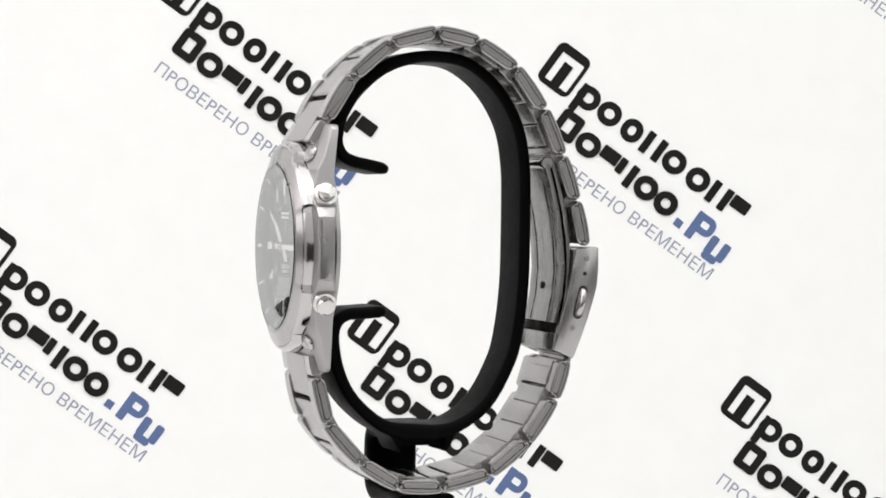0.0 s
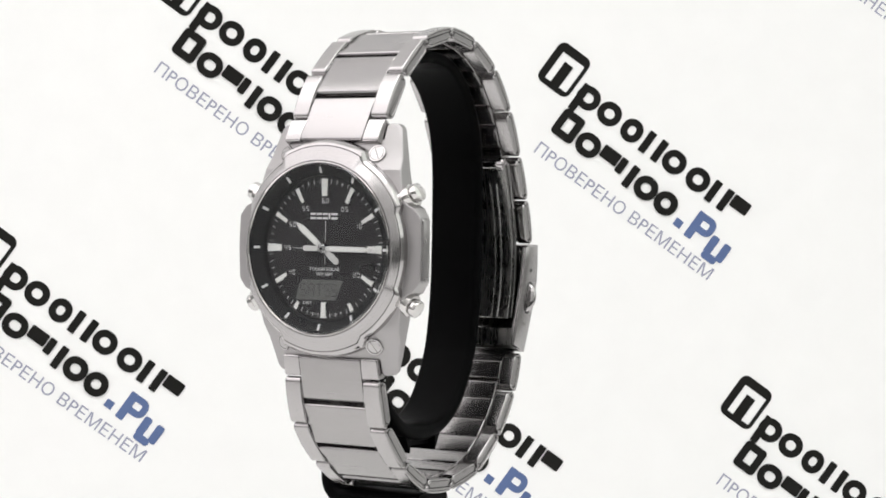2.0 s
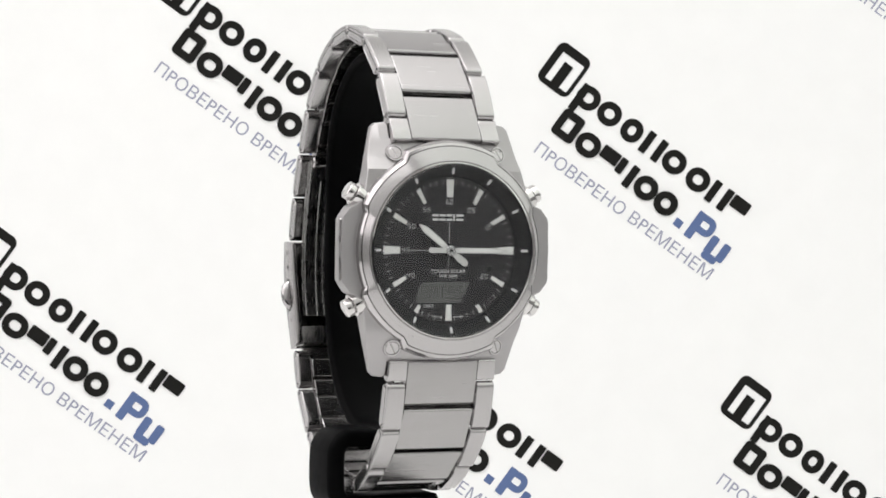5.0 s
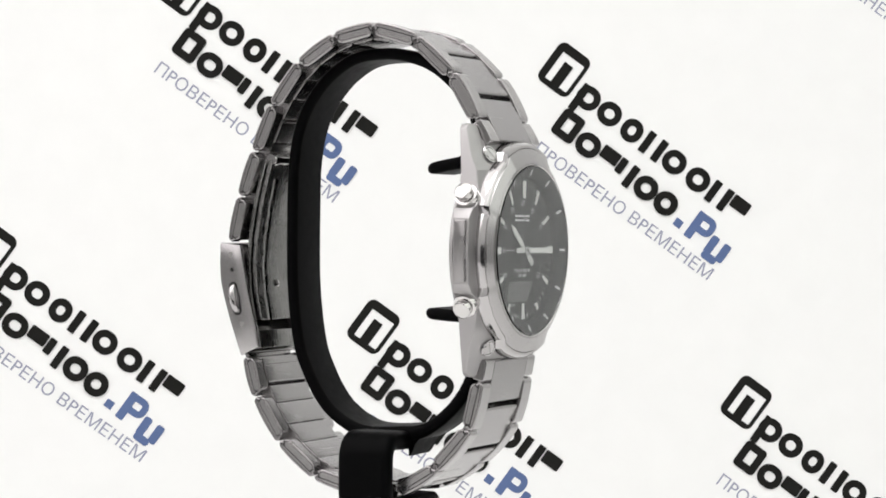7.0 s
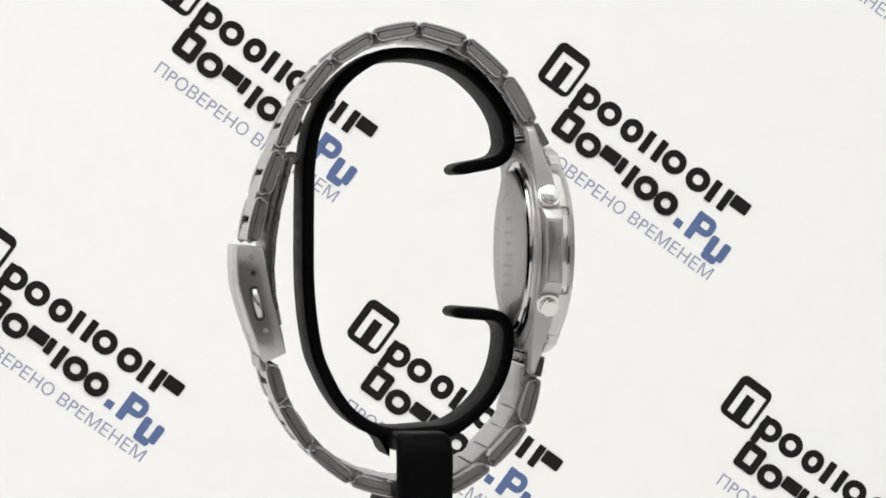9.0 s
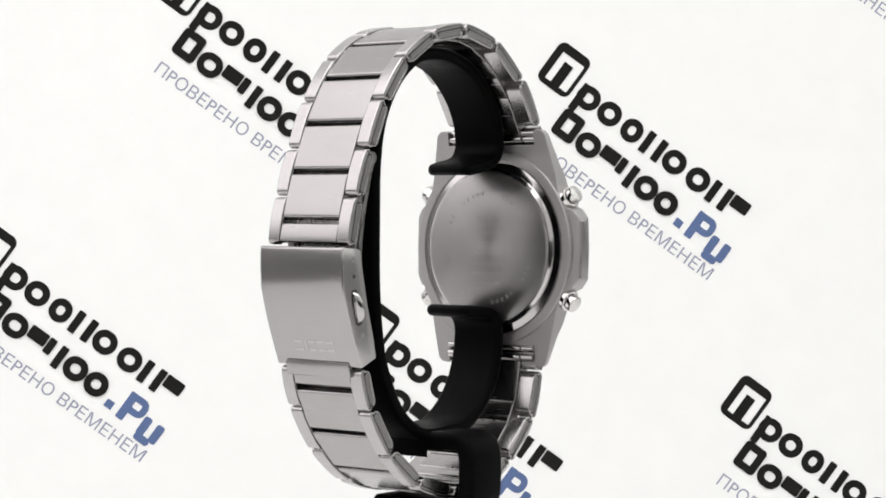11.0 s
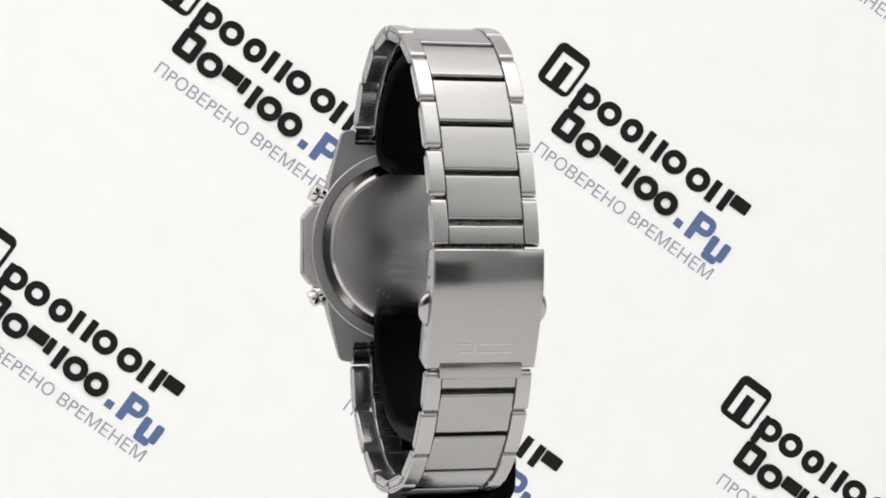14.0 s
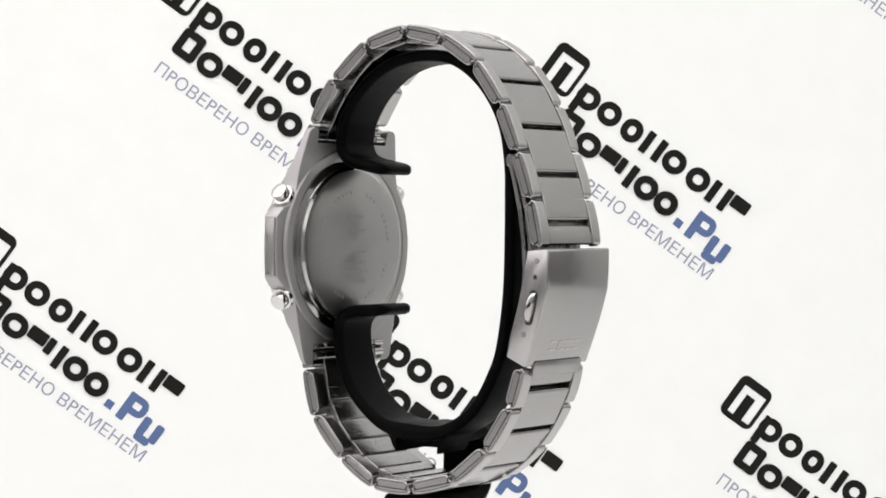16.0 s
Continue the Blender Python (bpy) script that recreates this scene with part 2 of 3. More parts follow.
def bar(u, v, w, h, r=1.0):
    return shift(rounded(w, h, r, 2), u, v)


def logo_shapes():
    """The logo as plain shapes: a square emblem, two rows of bold rings and bars, blue marks at the end."""
    emblem = [(shift(rounded(68, 83, 14, 6), -42, 102.5), shift(rounded(47, 56, 2, 6), -38.5, 99.5)), bar(-40, 92, 18.5, 46, 1)]
    base, xh = 66.0, 43.0
    m1 = base + xh / 2
    row = []
    for u in (23, 70, 215, 268):
        row.append(ring(u, m1, 45, xh, 13))
    row.append(ring(120, m1, 40, xh, 13))
    for u in (168, 316):
        row += [bar(u - 13.5, m1, 14, xh, 2), bar(u + 13.5, m1, 14, xh, 2)]
    row += [bar(357, m1 + 9, 36, 24, 3), bar(9, m1 - 8, 14, xh + 12, 2)]
    m2 = 20.0
    row += [ring(23, 26, 45, 52, 14, 8), ring(72, m2, 47, xh, 13)]
    row += [bar(115, m2 + 9, 36, 24, 3), bar(142, m2 + 6, 14, 30, 3), bar(167, m2, 14, xh, 2)]
    row += [ring(201, m2, 45, xh, 13), ring(246, m2 - 1, 44, xh, 13)]
    blue = [bar(285, 4, 15, 15), bar(312, 20, 15, 54, 2), ring(327, 29, 40, 36, 12, 15), bar(357, 8, 15, 36, 4), bar(383, 8, 15, 36, 4), bar(366, -13, 30, 14, 5)]
    return emblem, row, blue


def build_prints():
    emblem, row, blue = logo_shapes()
    meshes = []
    for name, shp, mat in (("emblem", emblem, ink_black), ("word_marks", row, ink_black), ("blue_marks", blue, ink_blue)):
        meshes.append((name, mesh_of(name, flat_shapes(shp), mat)))
    holder = new("holder")
    slogan = letters("ПPОВЕPЕНО ВPЕМЕНЕМ", 32 * K / MM, lambda x, y, h: Vector((x * MM + 194 * K, y * MM - 38 * K, 0.00007 + h * MM)),
                     holder, "slogan", ink_violet, width=388 * K / MM, thick=0.05, depth=0.0)
    slogan_mesh = slogan.data
    bpy.data.objects.remove(slogan)
    bpy.data.objects.remove(holder)
    meshes.append(("slogan", slogan_mesh))
    a, b = Vector((126.82, -24.87)) * MM, Vector((63.17, 86.81)) * MM
    o = Vector((44.83, 27.06)) * MM
    turn = Matrix.Rotation(radians(-35.6), 4, "Z")
    for i in range(-6, 6):
        for j in range(-4, 5):
            p = o + a * i + b * j
            if not (-0.485 < p.x < 0.30 and -0.09 < p.y < 0.335):
                continue
            logo = new("printed_logo", meshes[1][1])
            logo.parent = backdrop
            logo.matrix_basis = Matrix.Translation((p.x, p.y, 0)) @ turn
            tagged(logo, "bold black printed row of marks")
            for k in (0, 2, 3):
                s = new(meshes[k][0], meshes[k][1])
                s.parent = logo
                tagged(s, ("black square emblem", "", "slate blue printed marks", "thin grey-violet printed slogan")[k])


build_prints()

# ---- wristwatch ----
watch = tagged(new("wristwatch"), "stainless steel wristwatch with black analogue-digital dial on the stand", "watch")
watch.matrix_world = pose(0, 0, H - DROP, 0, 0.2, -5.85)

DIAL_Y = -25.2


def face(x, z, h=0.0):
    """A point on the dial: x, z from its middle, h towards the glass."""
    return P3(x, DIAL_Y - h, ZC + z)


def dial_place(cx, cz, turn=0.0, y=None):
    """place() on the dial, seen from the front; x right, y up."""
    y0 = DIAL_Y if y is None else y
    c, s = math.cos(radians(turn)), math.sin(radians(turn))
    return lambda p, q, h: P3(cx + c * p - s * q, y0 - h, ZC + cz + s * p + c * q)


def front_axis(y):
    return lambda p, q, h: P3(p, h, ZC + q)


def build_case():
    half = [(11.4, 21.4), (11.4, 24.2), (12.0, 24.6), (13.6, 24.4), (14.5, 23.6), (15.9, 17.5), (16.9, 12.6), (17.4, 10.2), (18.9, 8.7),
            (20.2, 8.2), (21.7, 6.3), (21.95, 0.0)]
    right = half + [(x, -z) for x, z in half[-2::-1]]
    outline = right + [(-x, z) for x, z in right[::-1]]
    bm, _, _ = prism(outline, lambda p, q, h: P3(p, h, ZC + q), -24.7, -20.1)
    for zc in (10, 12, 14, 15.5, 17, 18, 20.5, -10, -12, -14, -15.5, -17, -18, -20.5):
        bmesh.ops.bisect_plane(bm, geom=bm.verts[:] + bm.edges[:] + bm.faces[:], plane_co=P3(0, 0, ZC + zc), plane_no=(0, 0, 1))
    for xc in (-18.4, -13, -10.4, 10.4, 13, 18.4):
        bmesh.ops.bisect_plane(bm, geom=bm.verts[:] + bm.edges[:] + bm.faces[:], plane_co=P3(xc, 0, 0), plane_no=(1, 0, 0))
    for v in bm.verts:
        z = abs(v.co.z / MM - ZC)
        x = abs(v.co.x / MM - XC)
        front = v.co.y / MM < -22
        low = v.co.z / MM < ZC
        if front:
            lug = max(0.0, min(1.0, (z - 10) / 8))
            v.co.y += MM * ((0.33 if low else 0.40) * max(0, z - 15.5) + 0.03 * max(0, x - 18.4) + 0.36 * lug * max(0, x - 10.4) - 0.25 * lug)
        else:
            v.co.y += MM * ((0.02 if low else 0.15) * max(0, z - 15) - 0.36 * max(0, x - 18.4))
    bevel_sharp(bm, 0.35, 2, 25)
    body = part("case_body", bm, satin, watch, "satin brushed steel case with lugs", 17)
    # bezel with broad tabs at top and bottom

    def br(r, a):
        d = abs(math.degrees(math.asin(max(-1, min(1, math.sin(a))))))
        k = max(0.0, min(1.0, (d - 61) / 2.0))
        f = max(0.0, min(1.0, (24.5 - d) / 1.2))
        if r < 18.0:
            return r
        return r + (1.3 if r > 19.41 else 0.95) * k - (0.95 if r > 19.41 else 0.6) * f

    # satin slope round the glass, and the polished chamfer outside it
    prof = [(18.95, -24.0), (19.17, -26.6), (19.08, -26.85), (17.5, -27.85), (17.3, -27.92), (17.1, -27.9), (17.05, -27.6), (17.05, -24.0)]
    bz = part("bezel", lathe(prof, front_axis(0), 180, br), bezel_steel, watch, "satin round steel bezel", 24)
    prof = [(18.95, -23.0), (19.19, -26.6), (19.3, -26.68), (19.42, -26.6), (19.85, -26.0), (19.95, -25.7), (19.9, -23.0)]
    part("bezel_chamfer", lathe(prof, front_axis(0), 180, br), bezel_polish, bz, "polished steel chamfer round the bezel", 24)
    prof = [(17.04, -27.2), (17.04, -27.95), (16.85, -28.02), (16.7, -27.9), (16.7, -27.2)]
    part("glass_gasket", lathe(prof, front_axis(0), 96), mirror_steel, watch)
    prof = [(0, -27.42), (16.69, -27.42), (16.69, -27.98), (16.45, -28.2), (0, -28.2)]
    g = part("crystal", lathe(prof, front_axis(0), 96, close=False), glass, watch, "flat mineral glass crystal", 40)
    g.visible_shadow = False
    # back
    prof = [(18.3, -20.2), (18.1, -19.75), (16.7, -19.5), (16.6, -19.1), (16.0, -18.75), (15.95, -20.3)]
    part("back_ring", lathe(prof, front_axis(0), 96), bezel_polish, watch, "polished ring round the case back", 24)
    prof = [(0, -20.3), (15.9, -20.3), (15.9, -18.6), (15.2, -18.3), (0, -18.25)]
    cb = part("case_back", lathe(prof, front_axis(0), 96, close=False), back_steel, watch, "brushed steel case back with engraved text", 24)
    # raised step of the case round the back, following the lugs
    prof = [(18.35, -20.3), (18.45, -19.85), (18.6, -19.72), (20.3, -19.72), (20.55, -19.9), (20.6, -20.6)]
    part("back_step", lathe(prof, lambda p, q, h: P3(p, h + (0.02 if q < 0 else 0.15) * max(0, abs(q) - 15), ZC + q), 120), satin, watch, "satin step round the case back", 24)
    # engraving: rows of plain bars and a ring of short bars
    bm = bmesh.new()
    random.seed(4)
    for z, w in ((6.2, 5.5), (3.2, 7.5), (1.0, 4.5), (-1.2, 6.5), (-3.4, 8.5), (-5.4, 8.0), (-7.4, 6.5)):
        x = -w / 2
        while x < w / 2:
            s = random.choice((0.35, 0.5, 0.7))
            prism(rounded(s, 0.7, 0.1, 1), lambda p, q, h, x=x, s=s, z=z: P3(-(x + s / 2) + p, h, ZC + z + q), -18.26, -18.235, bm)
            x += s + random.choice((0.2, 0.25, 0.5))
    for k in range(52):
        if k % 13 in (0, 1, 2, 6, 7):
            continue
        a = 2 * math.pi * k / 52
        c, s = math.cos(a), math.sin(a)
        prism(rounded(0.8, 0.5, 0.1, 1), lambda p, q, h, c=c, s=s: P3(11.4 * c + p * c - q * s, h, ZC + 11.4 * s + p * s + q * c), -18.285, -18.245, bm)
    part("engraving", bm, engraved, cb)
    # lug bars behind the end links
    for sz in (1, -1):
        for z, y, r in ((22.6, -20.0, 0.85), (20.7, -19.9, 0.6)):
            pr = [(0, -11.35), (r, -11.35), (r, -8.6), (r * 0.6, -8.5), (r * 0.6, -8.0), (r, -7.9), (r, 7.9), (r * 0.6, 8.0), (r * 0.6, 8.5), (r, 8.6), (r, 11.35), (0, 11.35)]
            part("spring_bar", lathe(pr, frame_on((0, y, ZC + sz * z), (1, 0, 0)), 16, close=False), polished, watch)
    # screws
    for x in (-10.95, 10.95):
        for z in (18.7, -18.9):
            sl = 0.40 if z > 0 else -0.33
            yb = -24.7 + abs(sl) * (abs(z) - 15.5) - 0.1
            sx = 0.34 if x > 0 else -0.34
            pr = [(0, yb + 1.5), (1.3, yb + 1.5), (1.3, yb - 0.25), (1.15, yb - 0.42), (0, yb - 0.42)]
            s = part("screw", lathe(pr, lambda p, q, h, x=x, z=z, sl=sl, sx=sx: P3(x + p, h + sl * q + sx * p, ZC + z + q), 28, close=False), polished, watch, "slotted steel bezel screw")
            c, sn = math.cos(radians(118)), math.sin(radians(118))
            bm, _, _ = prism(rounded(2.2, 0.3, 0.1, 1), lambda p, q, h, x=x, z=z, c=c, sn=sn, sl=sl, sx=sx: P3(x + p * c - q * sn, h + sl * (p * sn + q * c) + sx * (p * c - q * sn), ZC + z + p * sn + q * c), yb - 0.435, yb - 0.30)
            part("slot", bm, engraved, s)
            pr = [(1.32, yb - 0.1), (1.32, yb - 0.36), (1.55, yb - 0.36), (1.62, yb - 0.1)]
            part("rim", lathe(pr, lambda p, q, h, x=x, z=z, sl=sl, sx=sx: P3(x + p, h + sl * q + sx * p, ZC + z + q), 28), polished, s)
    # pushers
    for sx in (1, -1):
        for sz in (1, -1):
            ax = (sx * math.cos(radians(28)), 0, sz * math.sin(radians(28)))
            o = (sx * 16.6, -22.4, ZC + sz * 9.6)
            pr = [(0, -1.5), (2.35, -1.5), (2.35, 2.2), (2.28, 2.4), (2.05, 2.5), (0, 2.5)]
            pu = part("pusher", lathe(pr, frame_on(o, ax, (0, 1, 0)), 32, close=False), mirror_steel, watch, "polished steel push button")
            pr = [(0, 2.4), (1.55, 2.4), (1.55, 2.75), (0, 2.75)]
            part("shaft", lathe(pr, frame_on(o, ax, (0, 1, 0)), 24, close=False), polished, pu)
            pr = [(0, 2.7), (1.7, 2.7), (1.8, 2.82), (1.8, 3.75), (1.72, 3.95), (1.5, 4.08), (0, 4.12)]
            part("cap", lathe(pr, frame_on(o, ax, (0, 1, 0)), 32, close=False), mirror_steel, pu)
    # guards: raised pads on both sides
    for sx in (1, -1):
        bm, _, _ = prism(rounded(2.5, 12.0, 0.3, 2), lambda p, q, h, sx=sx: P3(sx * h, -22.85 + p, ZC + q), 21.0, 22.1)
        bevel_sharp(bm, 0.3, 2)
        part("side_guard", bm, brushed_long, watch, "brushed steel guard between the buttons")
    return body


build_case()


def build_dial():
    dial = part("dial", lathe([(0, -24.0), (14.3, -24.0), (14.3, DIAL_Y), (0, DIAL_Y)], front_axis(0), 96, close=False), dial_black, watch, "matt black dial with white markers")
    prof = [(17.04, -24.1), (17.04, -27.40), (16.2, -27.3), (15.0, -26.8), (14.35, -26.2), (14.25, DIAL_Y - 0.02), (14.25, -24.1)]
    flange = part("flange", lathe(prof, front_axis(0), 96), flange_black, watch, "sloping black ring round the dial")
    for k in range(12):
        a = radians(90 - 30 * k)
        c, s = math.cos(a), math.sin(a)

        def place(p, q, h, c=c, s=s):
            r = 15.35 + p
            slope = -26.95 - 0.41 * p
            return P3(r * c - q * s, slope - h, ZC + r * s + q * c)
        bm, _, _ = prism(rounded(1.15, 0.5, 0.05, 1), place, -0.1, 0.06)
        part("ring_marker", bm, print_white, flange)
    # indices
    for k in range(12):
        a = 90 - 30 * k
        r0, r1, w = (10.2, 13.8, 1.75) if k in (0, 3, 9) else (10.3, 13.5, 1.15)
        if k == 6:
            r0, r1, w = 10.4, 13.6, 1.5
        if k in (5, 7):
            r0, r1, w = 12.1, 13.9, 1.15
        c, s = math.cos(radians(a)), math.sin(radians(a))
        L = r1 - r0

        def place(p, q, h, c=c, s=s, rm=(r0 + r1) / 2):
            return face((rm + p) * c - q * s, (rm + p) * s + q * c, h)
        taper = 0.16
        out = [(-L / 2, -w / 2 + taper), (L / 2, -w / 2), (L / 2, w / 2), (-L / 2, w / 2 - taper)]
        bm, _, _ = prism(out, place, -0.05, 0.30)
        idx = part("hour_index", bm, index_rim, dial, "silver-rimmed white hour marker")
        inn = [(x * (L - 0.3) / L, y * (w - 0.3) / w) for x, y in out]
        bm, _, _ = prism(inn, place, 0.2, 0.34)
        part("lume_strip", bm, lume, dial)
    # minute track: short ticks
    bm = bmesh.new()
    for k in range(60):
        if k % 5 == 0:
            continue
        a = radians(90 - 6 * k)
        c, s = math.cos(a), math.sin(a)
        prism([(12.75, -0.045), (13.65, -0.045), (13.65, 0.045), (12.75, 0.045)], lambda p, q, h, c=c, s=s: face(p * c - q * s, p * s + q * c, h), 0.004, 0.03, bm)
    part("minute_track", bm, print_white, dial)
    strokes = {"0": "abcdef", "1": "bc", "2": "abged", "4": "fgbc", "5": "afgcd", "6": "afgedc"}

    def digit(ch, cx, cz, w, h, t):
        d = {"a": (cx, cz + h / 2, w + t, t), "g": (cx, cz, w + t, t), "d": (cx, cz - h / 2, w + t, t), "f": (cx - w / 2, cz + h / 4, t, h / 2 - t),
             "e": (cx - w / 2, cz - h / 4, t, h / 2 - t), "b": (cx + w / 2, cz + h / 4, t, h / 2 - t), "c": (cx + w / 2, cz - h / 4, t, h / 2 - t)}
        return [d[k] for k in strokes[ch]]
    for txt, x, z in (("60", 0, 9.35), ("05", 4.65, 7.75), ("10", 8.0, 4.5), ("20", 7.6, -5.0), ("40", -7.9, -4.8), ("45", -9.0, 0.05), ("50", -7.9, 4.6), ("55", -4.75, 7.8)):
        bm = bmesh.new()
        for ch, dx in zip(txt, (-0.48, 0.48)):
            for bx, bz, w, h in digit(ch, x + dx, z, 0.5, 0.85, 0.095):
                prism(rounded(w, h, 0.04, 1), lambda p, q, hh, bx=bx, bz=bz: face(bx + p, bz + q, hh), 0.004, 0.03, bm)
        part("numeral", bm, print_white, dial)
    letters("TOUGH SOLAR", 1.0, dial_place(-0.05, -4.05), dial, "dial_text", print_white, thick=0.02, width=7.3)
    letters("WR 50M", 0.95, dial_place(-0.05, -5.05), dial, "dial_text", print_white, thick=0.02, width=3.9)
    letters("DST", 0.75, dial_place(-4.0, -10.75), dial, "dial_text", print_white, thick=0.02, width=2.3)
    # maker's mark as plain blocks
    bm = bmesh.new()
    for x, w in ((-2.9, 1.3), (-1.4, 1.3), (0.05, 1.2), (1.02, 0.34), (2.25, 1.5)):
        for dz in ((0.42, -0.42) if w > 0.5 else (0.0,)):
            prism(rounded(w, 0.42 if w > 0.5 else 1.25, 0.1, 2), lambda p, q, h, x=x, dz=dz: face(x + p, 6.35 + dz + q, h), 0.004, 0.05, bm)
    part("maker_mark", bm, print_white, dial, "white printed maker's mark of plain blocks")
    # fine cross lines
    bm = bmesh.new()
    for x, z, w, h in ((0.1, 3.4, 0.08, 4.0), (0.05, -1.6, 0.08, 2.6), (-6.0, 0.0, 3.8, 0.09)):
        prism(rounded(w, h, 0.02, 1), lambda p, q, hh, x=x, z=z: face(x + p, z + q, hh), 0.004, 0.025, bm)
    part("cross_lines", bm, print_white, dial)
    # small print at the foot
    bm = bmesh.new()
    for x0 in (-3.3, 1.3):
        for k in range(5):
            prism(rounded(0.28, 0.36, 0.03, 1), lambda p, q, h, x=x0 + 0.42 * k: face(x + p, -12.95 + 0.035 * x * x * 0.6 + q, h), 0.004, 0.02, bm)
    part("fine_print", bm, index_rim, dial)
    # display
    out = [(-6.9, -10.1), (2.65, -10.1), (4.55, -6.15), (-5.3, -6.15), (-6.2, -7.2)]
    bm, _, _ = prism(out, lambda p, q, h: face(p, q, h), 0.004, 0.05)
    lcd = part("display", bm, lcd_grey, watch, "small grey digital display")
    segs = {"S": "afgcd", "A": "abcefg", "5": "afgcd"}

    def seg_bars(ch, cx, cz, w=1.35, h=2.3, t=0.26):
        if ch == "T":
            return [(cx, cz + h / 2, w, t), (cx, cz, t, h)]
        d = {"a": (cx, cz + h / 2, w - t, t), "g": (cx, cz, w - t, t), "d": (cx, cz - h / 2, w - t, t), "f": (cx - w / 2, cz + h / 4, t, h / 2 - t),
             "e": (cx - w / 2, cz - h / 4, t, h / 2 - t), "b": (cx + w / 2, cz + h / 4, t, h / 2 - t), "c": (cx + w / 2, cz - h / 4, t, h / 2 - t)}
        return [d[k] for k in segs[ch]]
    for ch, cx in (("S", -5.05), ("A", -3.1), ("T", -1.2), ("5", 0.7), ("5", 2.4)):
        bm = bmesh.new()
        for x, z, w, h in seg_bars(ch, cx, -8.15):
            prism(rounded(w, h, 0.06, 1), lambda p, q, hh, x=x, z=z: face(x + p + 0.08 * (z + q + 8.15), z + q, hh), 0.055, 0.065, bm)
        part("display_character", bm, lcd_ink, lcd)
    # dark windows of the solar cell
    for x, z, w in ((8.2, -3.2, 1.7), (11.1, -3.0, 1.7)):
        bm, _, _ = prism(rounded(w, 1.9, 0.1, 1), lambda p, q, h, x=x, z=z: face(x + p, z + q, h), 0.004, 0.02)
        part("solar_window", bm, solar_dark, dial)
    # pointers
    def pointer(name, ang, stations, h0, h1, strip):
        c, s = math.cos(radians(ang)), math.sin(radians(ang))
        out = [(r, w / 2) for r, w in stations] + [(r, -w / 2) for r, w in stations[::-1]]
        bm, _, _ = prism(out, lambda p, q, h: face(p * c - q * s, p * s + q * c, h), h0, h1)
        bevel_sharp(bm, 0.05, 1)
        ob = part(name, bm, pointer_silver, watch, "silver pointer with white lume")
        out = [(r, w / 2) for r, w in strip] + [(r, -w / 2) for r, w in strip[::-1]]
        bm, _, _ = prism(out, lambda p, q, h: face(p * c - q * s, p * s + q * c, h), h1 - 0.02, h1 + 0.03)
        part("lume_strip", bm, lume, ob)
        return ob
    pointer("hour_pointer", 142.5, [(-4.6, 0.5), (-4.2, 1.3), (-2.6, 1.45), (-0.9, 0.8), (0.9, 0.8), (2.0, 1.25), (6.6, 1.35), (8.2, 0.15)], 0.55, 0.75,
            [(1.8, 0.55), (2.4, 0.85), (6.4, 0.9), (7.5, 0.3)])
    pointer("minute_pointer", -0.3, [(-4.6, 0.4), (-4.3, 1.1), (-1.2, 1.0), (0.9, 0.8), (2.0, 1.1), (9.8, 1.05), (12.3, 0.12)], 0.85, 1.05,
            [(1.8, 0.5), (2.4, 0.7), (9.4, 0.7), (11.0, 0.25)])
    pr = [(0, DIAL_Y), (0.95, DIAL_Y), (0.95, DIAL_Y - 1.2), (0.8, DIAL_Y - 1.3), (0, DIAL_Y - 1.3)]
    pin = part("centre_pin", lathe(pr, front_axis(0), 24, close=False), index_rim, dial)
    # raised dark disc; its colour stands for the shaded hole
    pr = [(0, DIAL_Y - 1.2), (0.32, DIAL_Y - 1.2), (0.32, DIAL_Y - 1.33), (0, DIAL_Y - 1.33)]
    part("pin_hole", lathe(pr, front_axis(0), 16, close=False), recess, dial)


build_dial()

# ---- bracelet ----
UPPER = [(-21.4, 18.8), (-16.1, 28.1), (-7.9, 35.3), (2.1, 38.0), (11.5, 36.1), (19.8, 30.8), (26.1, 22.3), (30.2, 12.8), (33.4, 3.5), (35.5, -6.0)]
LOWER = [(-22.7, -32.3), (-20.3, -42.1), (-13.4, -50.4), (-5.1, -55.5), (4.6, -55.9), (15.0, -53.3), (23.3, -46.7), (29.2, -37.8), (31.7, -29.5)]


def mid(a, b, k=0.5):
    return (a[0] + (b[0] - a[0]) * k, a[1] + (b[1] - a[1]) * k)


